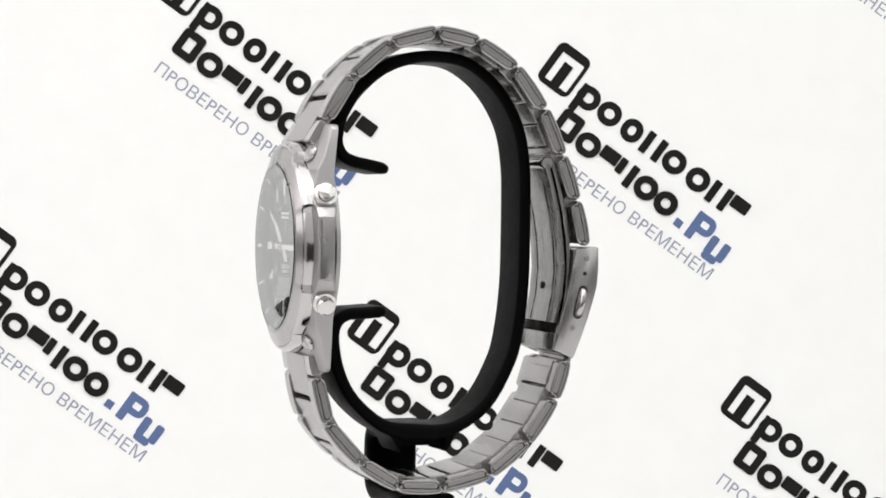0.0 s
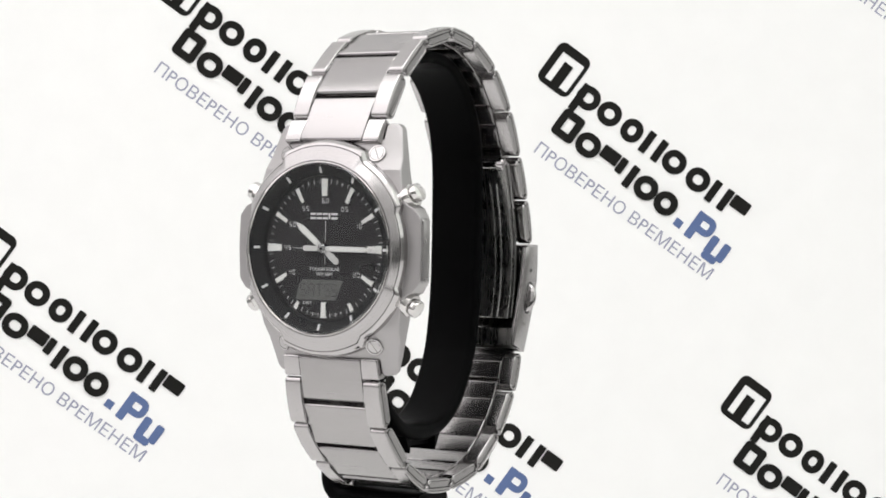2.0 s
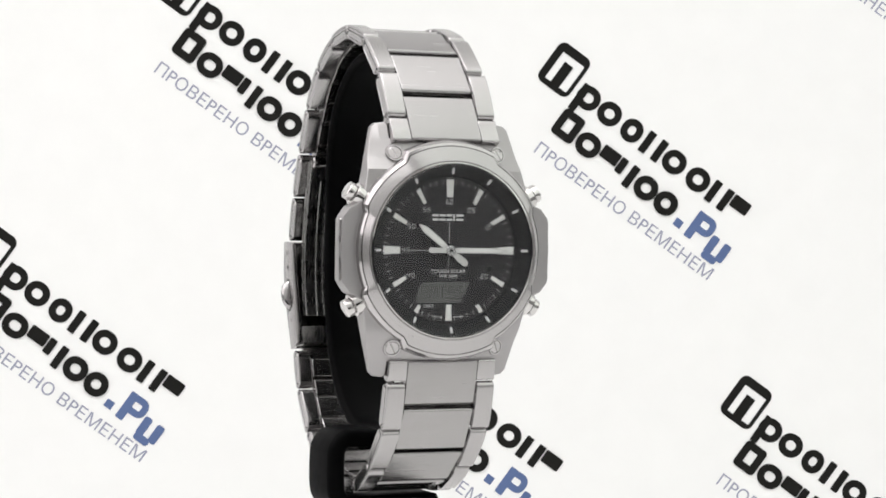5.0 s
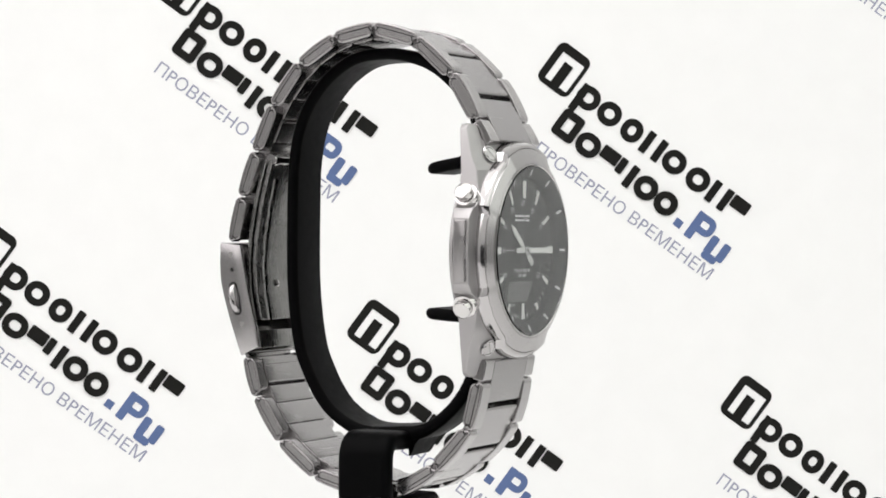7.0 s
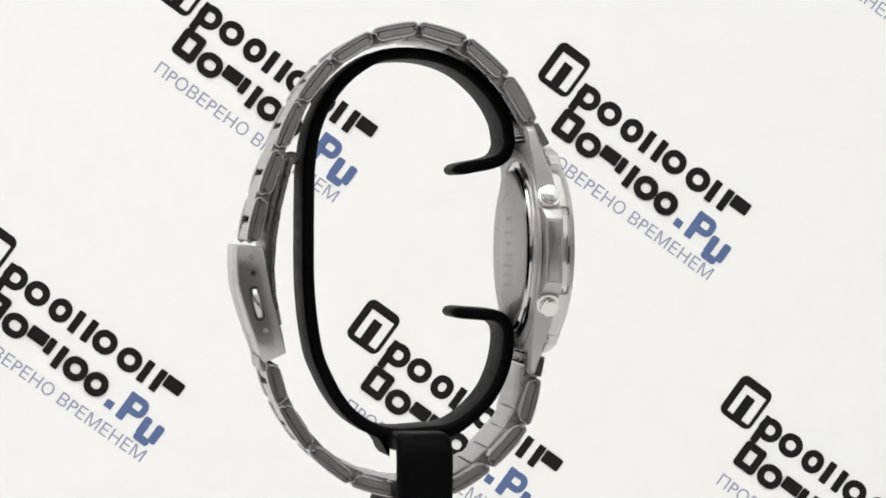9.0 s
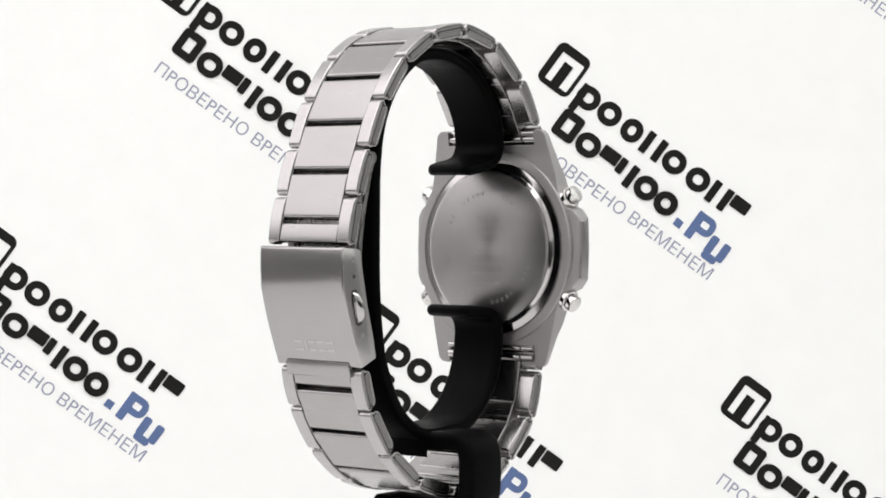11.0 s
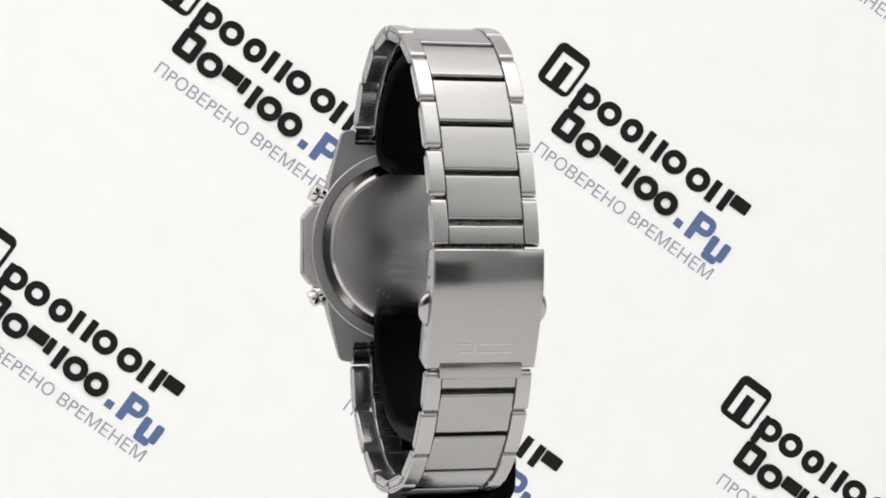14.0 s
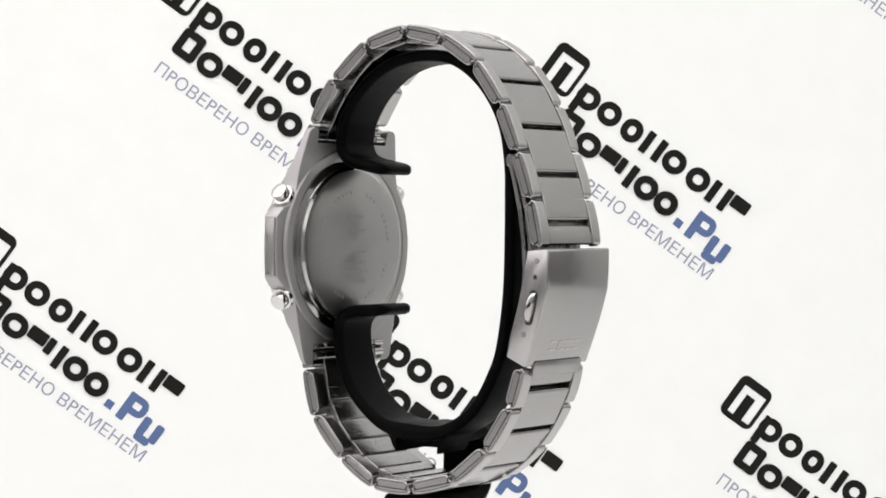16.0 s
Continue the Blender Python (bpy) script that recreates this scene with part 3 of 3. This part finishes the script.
def link_piece(name, a, b, x0, x1, thick, sink, mat, parent, gap=0.28, r_out=0.4, r_in=0.9, bulge=0.06, groove=False, cx=(0.5, -5.0), taper=0.0, edge=0.16):
    """One piece between the points a and b of the outer line, from x0 to x1; the inside lies towards cx."""
    d = Vector((b[0] - a[0], b[1] - a[1]))
    L = d.length - gap
    t = d.normalized()
    n = Vector((-t.y, t.x))
    m = Vector(mid(a, b))
    if (m - Vector(cx)).dot(n) < 0:
        n = -n
    pts = []
    for k in range(5):        # outer face, slightly crowned
        u = -1 + k / 2
        pts.append((u * (L / 2 - r_out), -sink + bulge * (1 - u * u)))
    right = [(L / 2 - r_out * (1 - math.sin(radians(q))), -sink - r_out * (1 - math.cos(radians(q)))) for q in (15, 30, 45, 60, 75, 90)]
    tp = taper + thick * L / 76 if taper else 0.0     # the pieces narrow inwards, so that the bracelet can bend
    low_r = [(L / 2 - tp - r_in * (1 - math.cos(radians(q))), -sink - thick + r_in * (1 - math.sin(radians(q)))) for q in (0, 15, 30, 45, 60, 75, 90)]
    if taper > 1:             # a narrower block carries the inside
        low_r = [(L / 2 - 0.1, -sink - thick * 0.5), (L / 2 - tp, -sink - thick * 0.54)] + low_r
    pts += right + low_r + [(-x, y) for x, y in (right + low_r)[::-1]]
    bm, f0, f1 = prism(pts, lambda p, q, h: P3(h, m.x + t.x * p + n.x * q, m.y + t.y * p + n.y * q), x0, x1)
    bmesh.ops.recalc_face_normals(bm, faces=bm.faces)
    caps = [f for f in (f0, f1)]
    rim = [e for f in caps for e in f.edges]
    bmesh.ops.bevel(bm, geom=rim, offset=edge * MM, segments=2, profile=0.5, affect="EDGES", clamp_overlap=True)
    if groove:
        caps = sorted(bm.faces, key=lambda f: -f.calc_area() if abs(f.normal.x) > 0.9 else 0)[:2]
        for wid, dep in ((0.22, 0.0), (0.07, -0.14), (0.10, 0.11)):
            bmesh.ops.inset_region(bm, faces=caps, thickness=wid * MM, depth=dep * MM)
    return part(name, bm, mat, parent, "", 17)


def pin_slots(sp, a, b, side, hw):
    """Two short cuts near the ends of a side piece's outer cheek, their shade put into dark strips."""
    p0, p1 = Vector(a), Vector(b)
    t = (p1 - p0).normalized()
    n = Vector((-t.y, t.x))
    if ((p0 + p1) / 2 - Vector((0.5, -5.0))).dot(n) < 0:
        n = -n
    L = (p1 - p0).length
    bm = bmesh.new()
    for e, lean in ((1.15, 0.55), (L - 1.15, -0.55)):
        c = p0 + t * e - n * 0.95
        d = (n + t * lean).normalized()
        w = Vector((-d.y, d.x))
        prism(rounded(0.24, 1.1, 0.08, 1), lambda p, q, h, c=c, d=d, w=w: P3(h, c.x + w.x * p + d.x * q, c.y + w.y * p + d.y * q),
              *sorted((side * (hw - 0.3), side * (hw + 0.025))), bm)
    part("pin_slot_shade", bm, recess, sp)


def half_width(k, n):
    return 11.3 - 0.75 * min(1.0, k / 4.0)


def run_of_links(points, start, last_full=True):
    n = len(points) - 1
    centre_w = 7.38
    # end link at the case
    e = start
    el = link_piece("end_link", e, mid(points[0], points[1], 0.48), -centre_w, centre_w, 2.9, -0.3, brushed, watch, gap=0.6)
    for s in (-1, 1):
        link_piece("end_link_side", e, points[0], *sorted((s * (centre_w + 0.06), s * 11.25)), 2.7, -0.2, polished, el, gap=0.25)
    for k in range(n):
        hw = half_width(k, n)
        a, b = points[k], points[k + 1]
        c0 = mid(a, b, 0.5)
        last = k + 2 > n
        c1 = b if last else mid(points[k + 1], points[k + 2], 0.5)
        # the middle piece lies half a step on and carries the two side pieces
        link = link_piece("bracelet_link", c0, c1, -centre_w, centre_w, 2.7, -0.35 if last else -0.62, brushed, watch, gap=1.0, r_out=0.55, r_in=0.7, taper=1.9)
        tagged(link, "steel bracelet link, brushed middle and polished ends")
        for s in (-1, 1):
            sp = link_piece("side_piece", a, b, *sorted((s * (centre_w + 0.2), s * hw)), 2.8, -0.5, side_steel, link, gap=0.35, r_out=1.1, r_in=1.3, bulge=0.22, groove=True, taper=0.12, edge=0.2)
            pin_slots(sp, a, b, s, hw)
        d = Vector((b[0] - a[0], b[1] - a[1])).normalized()
        inward = Vector((d.y, -d.x))
        if (Vector(c0) - Vector((0.5, -5.0))).dot(inward) > 0:
            inward = -inward
        # folded plate that joins the two side pieces on the inside
        plate = (Vector(a) + inward * 1.35, Vector(b) + inward * 1.35)
        run = (plate[1] - plate[0])
        link_piece("inner_plate", tuple(plate[0] + run * 0.26), tuple(plate[0] + run * 0.74), -centre_w - 0.15, centre_w + 0.15, 1.15, 0.1, brushed, link, gap=0.1, r_out=0.3, r_in=0.55, bulge=0.0)
        pc = Vector(c0) + inward * 1.75
        part("link_pin", lathe([(0, -8.6), (0.36, -8.6), (0.36, 8.6), (0, 8.6)], frame_on((0, pc.x, pc.y), (1, 0, 0)), 12, close=False), dark_steel, link)
    return


run_of_links(UPPER, (-24.1, 14.3))
run_of_links(LOWER, (-23.5, -27.9))


def build_clasp():
    outer = [(37.6, -6.2), (37.65, -10.4), (37.4, -14.2), (36.5, -17.6), (35.5, -20.8), (34.1, -24.7), (32.3, -29.3)]
    inner = [(27.9, -27.4), (28.6, -23.7), (30.5, -17.0), (31.7, -11.4), (32.6, -6.6)]
    # cover plate
    n = len(outer)
    inn = []
    for i, (y, z) in enumerate(outer):
        a, b = outer[max(0, i - 1)], outer[min(n - 1, i + 1)]
        t = Vector((b[0] - a[0], b[1] - a[1])).normalized()
        inn.append((y + t.y * 1.0, z - t.x * 1.0))
    cover_pts = outer + inn[::-1]
    bm, _, _ = prism(cover_pts, lambda p, q, h: P3(h, p, q), -10.95, 10.95)
    bevel_sharp(bm, 0.55, 3, 40)
    clasp = part("folding_clasp", bm, cover_steel, watch, "brushed steel folding clasp with side push buttons", 30)
    # tongue at the lower edge
    bm, _, _ = prism([(33.0, -28.2), (32.8, -29.5), (32.55, -30.9), (32.25, -31.25), (31.75, -31.1), (31.7, -28.8)], lambda p, q, h: P3(h, p, q), -8.3, 8.3)
    bevel_sharp(bm, 0.25, 2, 40)
    part("cover_tongue", bm, brushed, clasp)
    for s in (-1, 1):
        pr = [(y - 0.15, z) for y, z in outer] + inner
        bm, f0, f1 = prism(pr, lambda p, q, h: P3(h, p, q), *sorted((s * 9.9, s * 11.02)))
        bevel_sharp(bm, 0.3, 2, 40)
        cheek = part("side_wall", bm, side_steel, clasp, "polished side wall of the clasp")
        for y, z, r, mat in ((34.9, -8.6, 0.55, polished), (34.5, -11.7, 0.55, recess), (31.9, -22.9, 0.55, polished)):
            pr = [(r * 0.75, 0.0), (r, 0.0), (r, 0.06), (r * 0.75, 0.06)] if mat is recess else [(0, 0), (r, 0), (r, 0.07), (0, 0.07)]
            part("pin_hole", lathe(pr, frame_on((s * 11.0, y, z), (s, 0, 0)), 18, close=False), engraved if mat is not recess else polished, clasp)
            # flat dark disc inside the rim, coloured as the hole's shade
            if mat is recess:
                part("pin_hole", lathe([(0, 0.0), (r * 0.75, 0.0), (r * 0.75, 0.03), (0, 0.03)], frame_on((s * 11.0, y, z), (s, 0, 0)), 18, close=False), recess, clasp)
        # push button ear
        # dark plate on the side wall; the slot's shade is its colour
        pts = rounded(2.0, 7.0, 0.98, 5)
        cb, sb = math.cos(radians(13)), math.sin(radians(13))
        bm, _, _ = prism(pts, lambda p, q, h: P3(s * h, 33.6 + cb * p + sb * q, -17.6 - sb * p + cb * q), 10.8, 11.06)
        part("button_slot_shade", bm, recess, clasp)
        bm = bmesh.new()
        N = 16
        rows = []
        for i in range(N + 1):
            u = -1 + 2 * i / N
            rr = 1.95 * max(0.0, 1 - u * u) ** 0.5
            wd = 0.85 * (1 - 0.45 * u * u)
            rows.append([bm.verts.new(P3(s * (10.9 + rr * (1 - 0.42 * w * w)), 33.6 + sb * u * 3.1 + cb * w * wd, -17.6 + cb * u * 3.1 - sb * w * wd)) for w in (-1, -0.75, -0.4, 0, 0.4, 0.75, 1)])
        for A, B in zip(rows, rows[1:]):
            for i in range(6):
                bm.faces.new((A[i], B[i], B[i + 1], A[i + 1]))
        # flanks of the ear
        for w, e in ((0, -0.85), (6, 0.85)):
            low = []
            for i in range(N + 1):
                u = -1 + 2 * i / N
                wd = e * (1 - 0.45 * u * u)
                low.append(bm.verts.new(P3(s * 10.4, 33.6 + sb * u * 3.1 + cb * wd, -17.6 + cb * u * 3.1 - sb * wd)))
            for i in range(N):
                bm.faces.new((rows[i][w], rows[i + 1][w], low[i + 1], low[i]))
        part("push_button", bm, polished, clasp, "polished push button of the clasp", 50)
    # embossed maker's mark, plain shallow bars, upside down on the cover
    def on_cover(p, q, h):
        z = -25.3 + q
        for (y0, z0), (y1, z1) in zip(outer, outer[1:]):
            if z1 <= z <= z0:
                y = y0 + (y1 - y0) * (z0 - z) / (z0 - z1)
                return P3(p, y + h, z)
        return P3(p, 33.5 + h, z)
    bm = bmesh.new()
    for x, w in ((-4.6, 2.1), (-2.2, 1.9), (0.0, 1.8), (1.7, 0.4), (3.7, 2.2)):
        for dz in ((0.8, -0.8) if w > 0.5 else (0.0,)):
            prism(rounded(w, 0.4 if w > 0.5 else 2.0, 0.15, 2), lambda p, q, h, x=x, dz=dz: on_cover(x + p, q + dz, h), -0.05, 0.07, bm)
    part("stamped_mark", bm, polished, clasp)
    # folded blades inside

    def blade(name, line, x0, x1, th, label):
        nn = len(line)
        ins = []
        for i, (y, z) in enumerate(line):
            a, b = line[max(0, i - 1)], line[min(nn - 1, i + 1)]
            t = Vector((b[0] - a[0], b[1] - a[1])).normalized()
            ins.append((y + t.y * th, z - t.x * th))
        bm, _, _ = prism(line + ins[::-1], lambda p, q, h: P3(h, p, q), x0, x1)
        bevel_sharp(bm, 0.15, 1, 40)
        return part(name, bm, dark_steel, clasp, label), ins
    arc = [(27.2, 11.0), (28.3, 7.0), (29.7, 1.0), (30.6, -5.0), (30.95, -11.0), (30.5, -16.5), (29.4, -22.0)]
    arc2 = [(y + 1.35, z) for y, z in arc]
    inner_blade, ins = blade("inner_blade", arc, -8.9, 8.9, 0.9, "curved stamped steel clasp blade")
    blade("outer_blade", arc2, -8.9, 8.9, 0.8, "curved steel clasp blade")
    for x in (-5.6, 5.6):
        line = [mid(ins[i], ins[i + 1], k) for i in range(1, 6) for k in (0.0, 0.5)] + [ins[6]]
        rows = []
        bm = bmesh.new()
        for y, z in line:
            rows.append([bm.verts.new(P3(x + dx, y - dy, z)) for dx, dy in ((-1.0, -0.05), (-0.75, 0.14), (-0.45, 0.02), (0.45, 0.02), (0.75, 0.14), (1.0, -0.05))])
        for A, B in zip(rows, rows[1:]):
            for i in range(5):
                bm.faces.new((A[i], B[i], B[i + 1], A[i + 1]))
        part("pressed_groove", bm, dark_steel, clasp)
    # stamped words along the blade

    def on_blade(px, q, h):
        z = -4.0 - px
        for (y0, z0), (y1, z1) in zip(ins, ins[1:]):
            if z1 <= z <= z0:
                return P3(q - 1.2, y0 + (y1 - y0) * (z0 - z) / (z0 - z1) - h, z)
        return P3(q - 1.2, ins[3][0] - h, z)
    letters("STAINLESS STEEL", 1.5, lambda p, q, h: on_blade(-p, -q, h), clasp, "stamped_text", engraved, width=11.5, thick=0.03)
    part("rivet", lathe([(0, -0.2), (0.8, -0.2), (0.8, 0.15), (0.6, 0.25), (0, 0.25)], frame_on((-1.2, 29.85, -14.5), (-1, 0, 0.05)), 20, close=False), polished, clasp)
    pr = [(0, -8.7), (1.15, -8.7), (1.35, -8.4), (1.35, -7.4), (1.0, -7.2), (1.0, 7.2), (1.35, 7.4), (1.35, 8.4), (1.15, 8.7), (0, 8.7)]
    part("hinge_barrel", lathe(pr, frame_on((0, 26.9, 10.9), (1, 0, 0)), 24, close=False), polished, clasp, "polished hinge barrel")
    bm, _, _ = prism([(29.4, 12.0), (26.9, 12.1), (26.6, 9.8), (29.0, 9.6)], lambda p, q, h: P3(h, p, q), -7.2, 7.2)
    bevel_sharp(bm, 0.2, 1, 40)
    part("hinge_block", bm, dark_steel, clasp)
    # crossbar at the lower end
    bm, _, _ = prism([(28.6, -24.0), (31.5, -25.0), (31.2, -28.6), (28.2, -27.6)], lambda p, q, h: P3(h, p, q), -9.8, 9.8)
    bevel_sharp(bm, 0.3, 2, 40)
    part("crossbar", bm, dark_steel, clasp)


build_clasp()

# ---- display stand ----
TWIST = 3.4     # the watch hangs a little askew on it
stand = tagged(new("display_stand"), "glossy black plastic C-shaped watch display stand", "display stand")
stand.matrix_world = pose(0, 0, H - DROP, 0, 0.2, -5.85 + TWIST)


def smooth_line(pts, sub=4):
    out = []
    n = len(pts)
    for i in range(n - 1):
        p = [Vector(pts[max(0, min(n - 1, i + k))]) for k in (-1, 0, 1, 2)]
        for j in range(sub):
            t = j / sub
            out.append(0.5 * ((2 * p[1]) + (p[2] - p[0]) * t + (2 * p[0] - 5 * p[1] + 4 * p[2] - p[3]) * t * t + (-p[0] + 3 * p[1] - 3 * p[2] + p[3]) * t ** 3))
    out.append(Vector(pts[-1]))
    return out


def sweep(line, section, place, caps=(0.0, 0.0), swell=lambda p: 1.0):
    """A section (across, thick) carried along a flat line; place(a, b, across). caps: how far the ends round off."""
    bm = bmesh.new()
    rows = []
    n = len(line)
    lens = [0.0]
    for a, b in zip(line, line[1:]):
        lens.append(lens[-1] + (b - a).length)
    for i, p in enumerate(line):
        t = (line[min(n - 1, i + 1)] - line[max(0, i - 1)]).normalized()
        nn = Vector((-t.y, t.x))
        k = 1.0
        for cap, dist in ((caps[0], lens[i]), (caps[1], lens[-1] - lens[i])):
            if cap and dist < cap:
                k = min(k, math.sqrt(max(0.02, 1 - (1 - dist / cap) ** 2)))
        rows.append([bm.verts.new(place(*(p + nn * th * k * swell(p)), ac * (0.45 + 0.55 * k))) for ac, th in section])
    m = len(section)
    for A, B in zip(rows, rows[1:]):
        for j in range(m):
            bm.faces.new((A[j], B[j], B[(j + 1) % m], A[(j + 1) % m]))
    bm.faces.new(rows[0])
    bm.faces.new(rows[-1][::-1])
    return bm


def build_stand():
    loop = [(-5.9, 9.0), (-7.0, 9.2), (-10.4, 9.9), (-13.8, 10.6), (-16.2, 11.8), (-17.4, 14.1), (-17.3, 16.6), (-16.4, 20.0), (-13.4, 24.7), (-8.1, 29.3), (-2.2, 31.7), (4.0, 32.3), (10.2, 31.3), (15.8, 27.6), (19.9, 22.5), (22.4, 16.8), (23.5, 10.0), (23.7, 3.2), (23.3, -8.1), (22.9, -14.8), (22.2, -21.6), (21.1, -27.5), (19.7, -31.2), (17.0, -36.3), (13.7, -40.2), (9.4, -43.2), (4.9, -44.3), (-0.2, -44.3) , (-5.3, -43.3), (-9.6, -40.7), (-13.7, -36.5), (-16.2, -31.4), (-17.3, -25.9), (-16.9, -22.3), (-14.7, -20.3), (-10.7, -19.9), (-6.7, -19.6) , (-5.4, -19.5)]
    loop = [(y + (0.55 if y > 10 else -0.45 if y < -5 else 0.0) * max(0.0, min(1.0, -z / 12)), z) for y, z in loop]
    line = smooth_line(loop, 4)
    sec = rounded(12.0, 2.45, 1.15, 6)
    bm = sweep(line, sec, lambda a, b, ac: Vector(((ac - 3.4) * MM, a * MM, b * MM)), (2.5, 2.5),
               lambda p: 1 + (0.45 * math.exp(-((p.x - 0.4) / 6) ** 2) if p.y < -35 else 0))
    part("holder_loop", bm, black_plastic, stand, "black plastic loop that carries the bracelet", 50)
    # stem: out beside the bracelet, down, and back under it (x from the turning axis)
    path = [(0.0, -45.3), (-8.0, -45.2), (-14.5, -44.9), (-16.6, -45.3), (-17.9, -46.9), (-18.2, -49.0), (-18.2, -54.0), (-17.8, -56.3), (-16.4, -57.9), (-14.0, -58.5), (-6.0, -58.6), (4.0, -58.6)]
    line = smooth_line(path, 4)
    sec = rounded(11.2, 3.8, 1.5, 5)
    bm = sweep(line, sec, lambda a, b, ac: Vector((a * MM, (ac * (1 + 0.1 * max(0.0, min(1.0, (a + 9) / 9)) ** 2) + 1.8) * MM, b * MM)))
    part("stem", bm, black_plastic, stand, "flat bent black stem", 40)
    # fillets where the loop runs into the stem
    bm = bmesh.new()
    for sd in (-1, 1):
        pts = [(1.8 + sd * k, z) for k, z in ((5.0, -43.0), (10.4, -41.8), (9.4, -42.9), (8.2, -43.9), (7.2, -44.9), (6.4, -46.0), (5.8, -47.4), (5.0, -48.4))]
        prism(pts, lambda p, q, h: Vector((h * MM, p * MM, q * MM)), -8.8, 1.5, bm)
    part("fillet", bm, black_plastic, stand, "", 40)
    # pedestal under the stem, down to the table
    hb = -(H - DROP) / MM
    pr = [(0, -60.3), (5, -60.3), (5.6, -61.3), (5.6, hb + 10), (7, hb + 5), (20, hb + 3), (21, hb + 2), (21, hb + 0.05), (0, hb + 0.05)]
    bm = lathe(pr, lambda p, q, h: Vector((p * MM, q * MM, h * MM)), 64, close=False)
    part("pedestal", bm, black_plastic, stand, "black round foot")


build_stand()


def motions():
    rows = [(t, pose(0, 0, H - DROP, 0, 0.2, a)) for t, a in TURN]
    walk(watch, rows)
    walk(stand, [(t, pose(0, 0, H - DROP, 0, 0.2, a + TWIST)) for t, a in TURN])


motions()
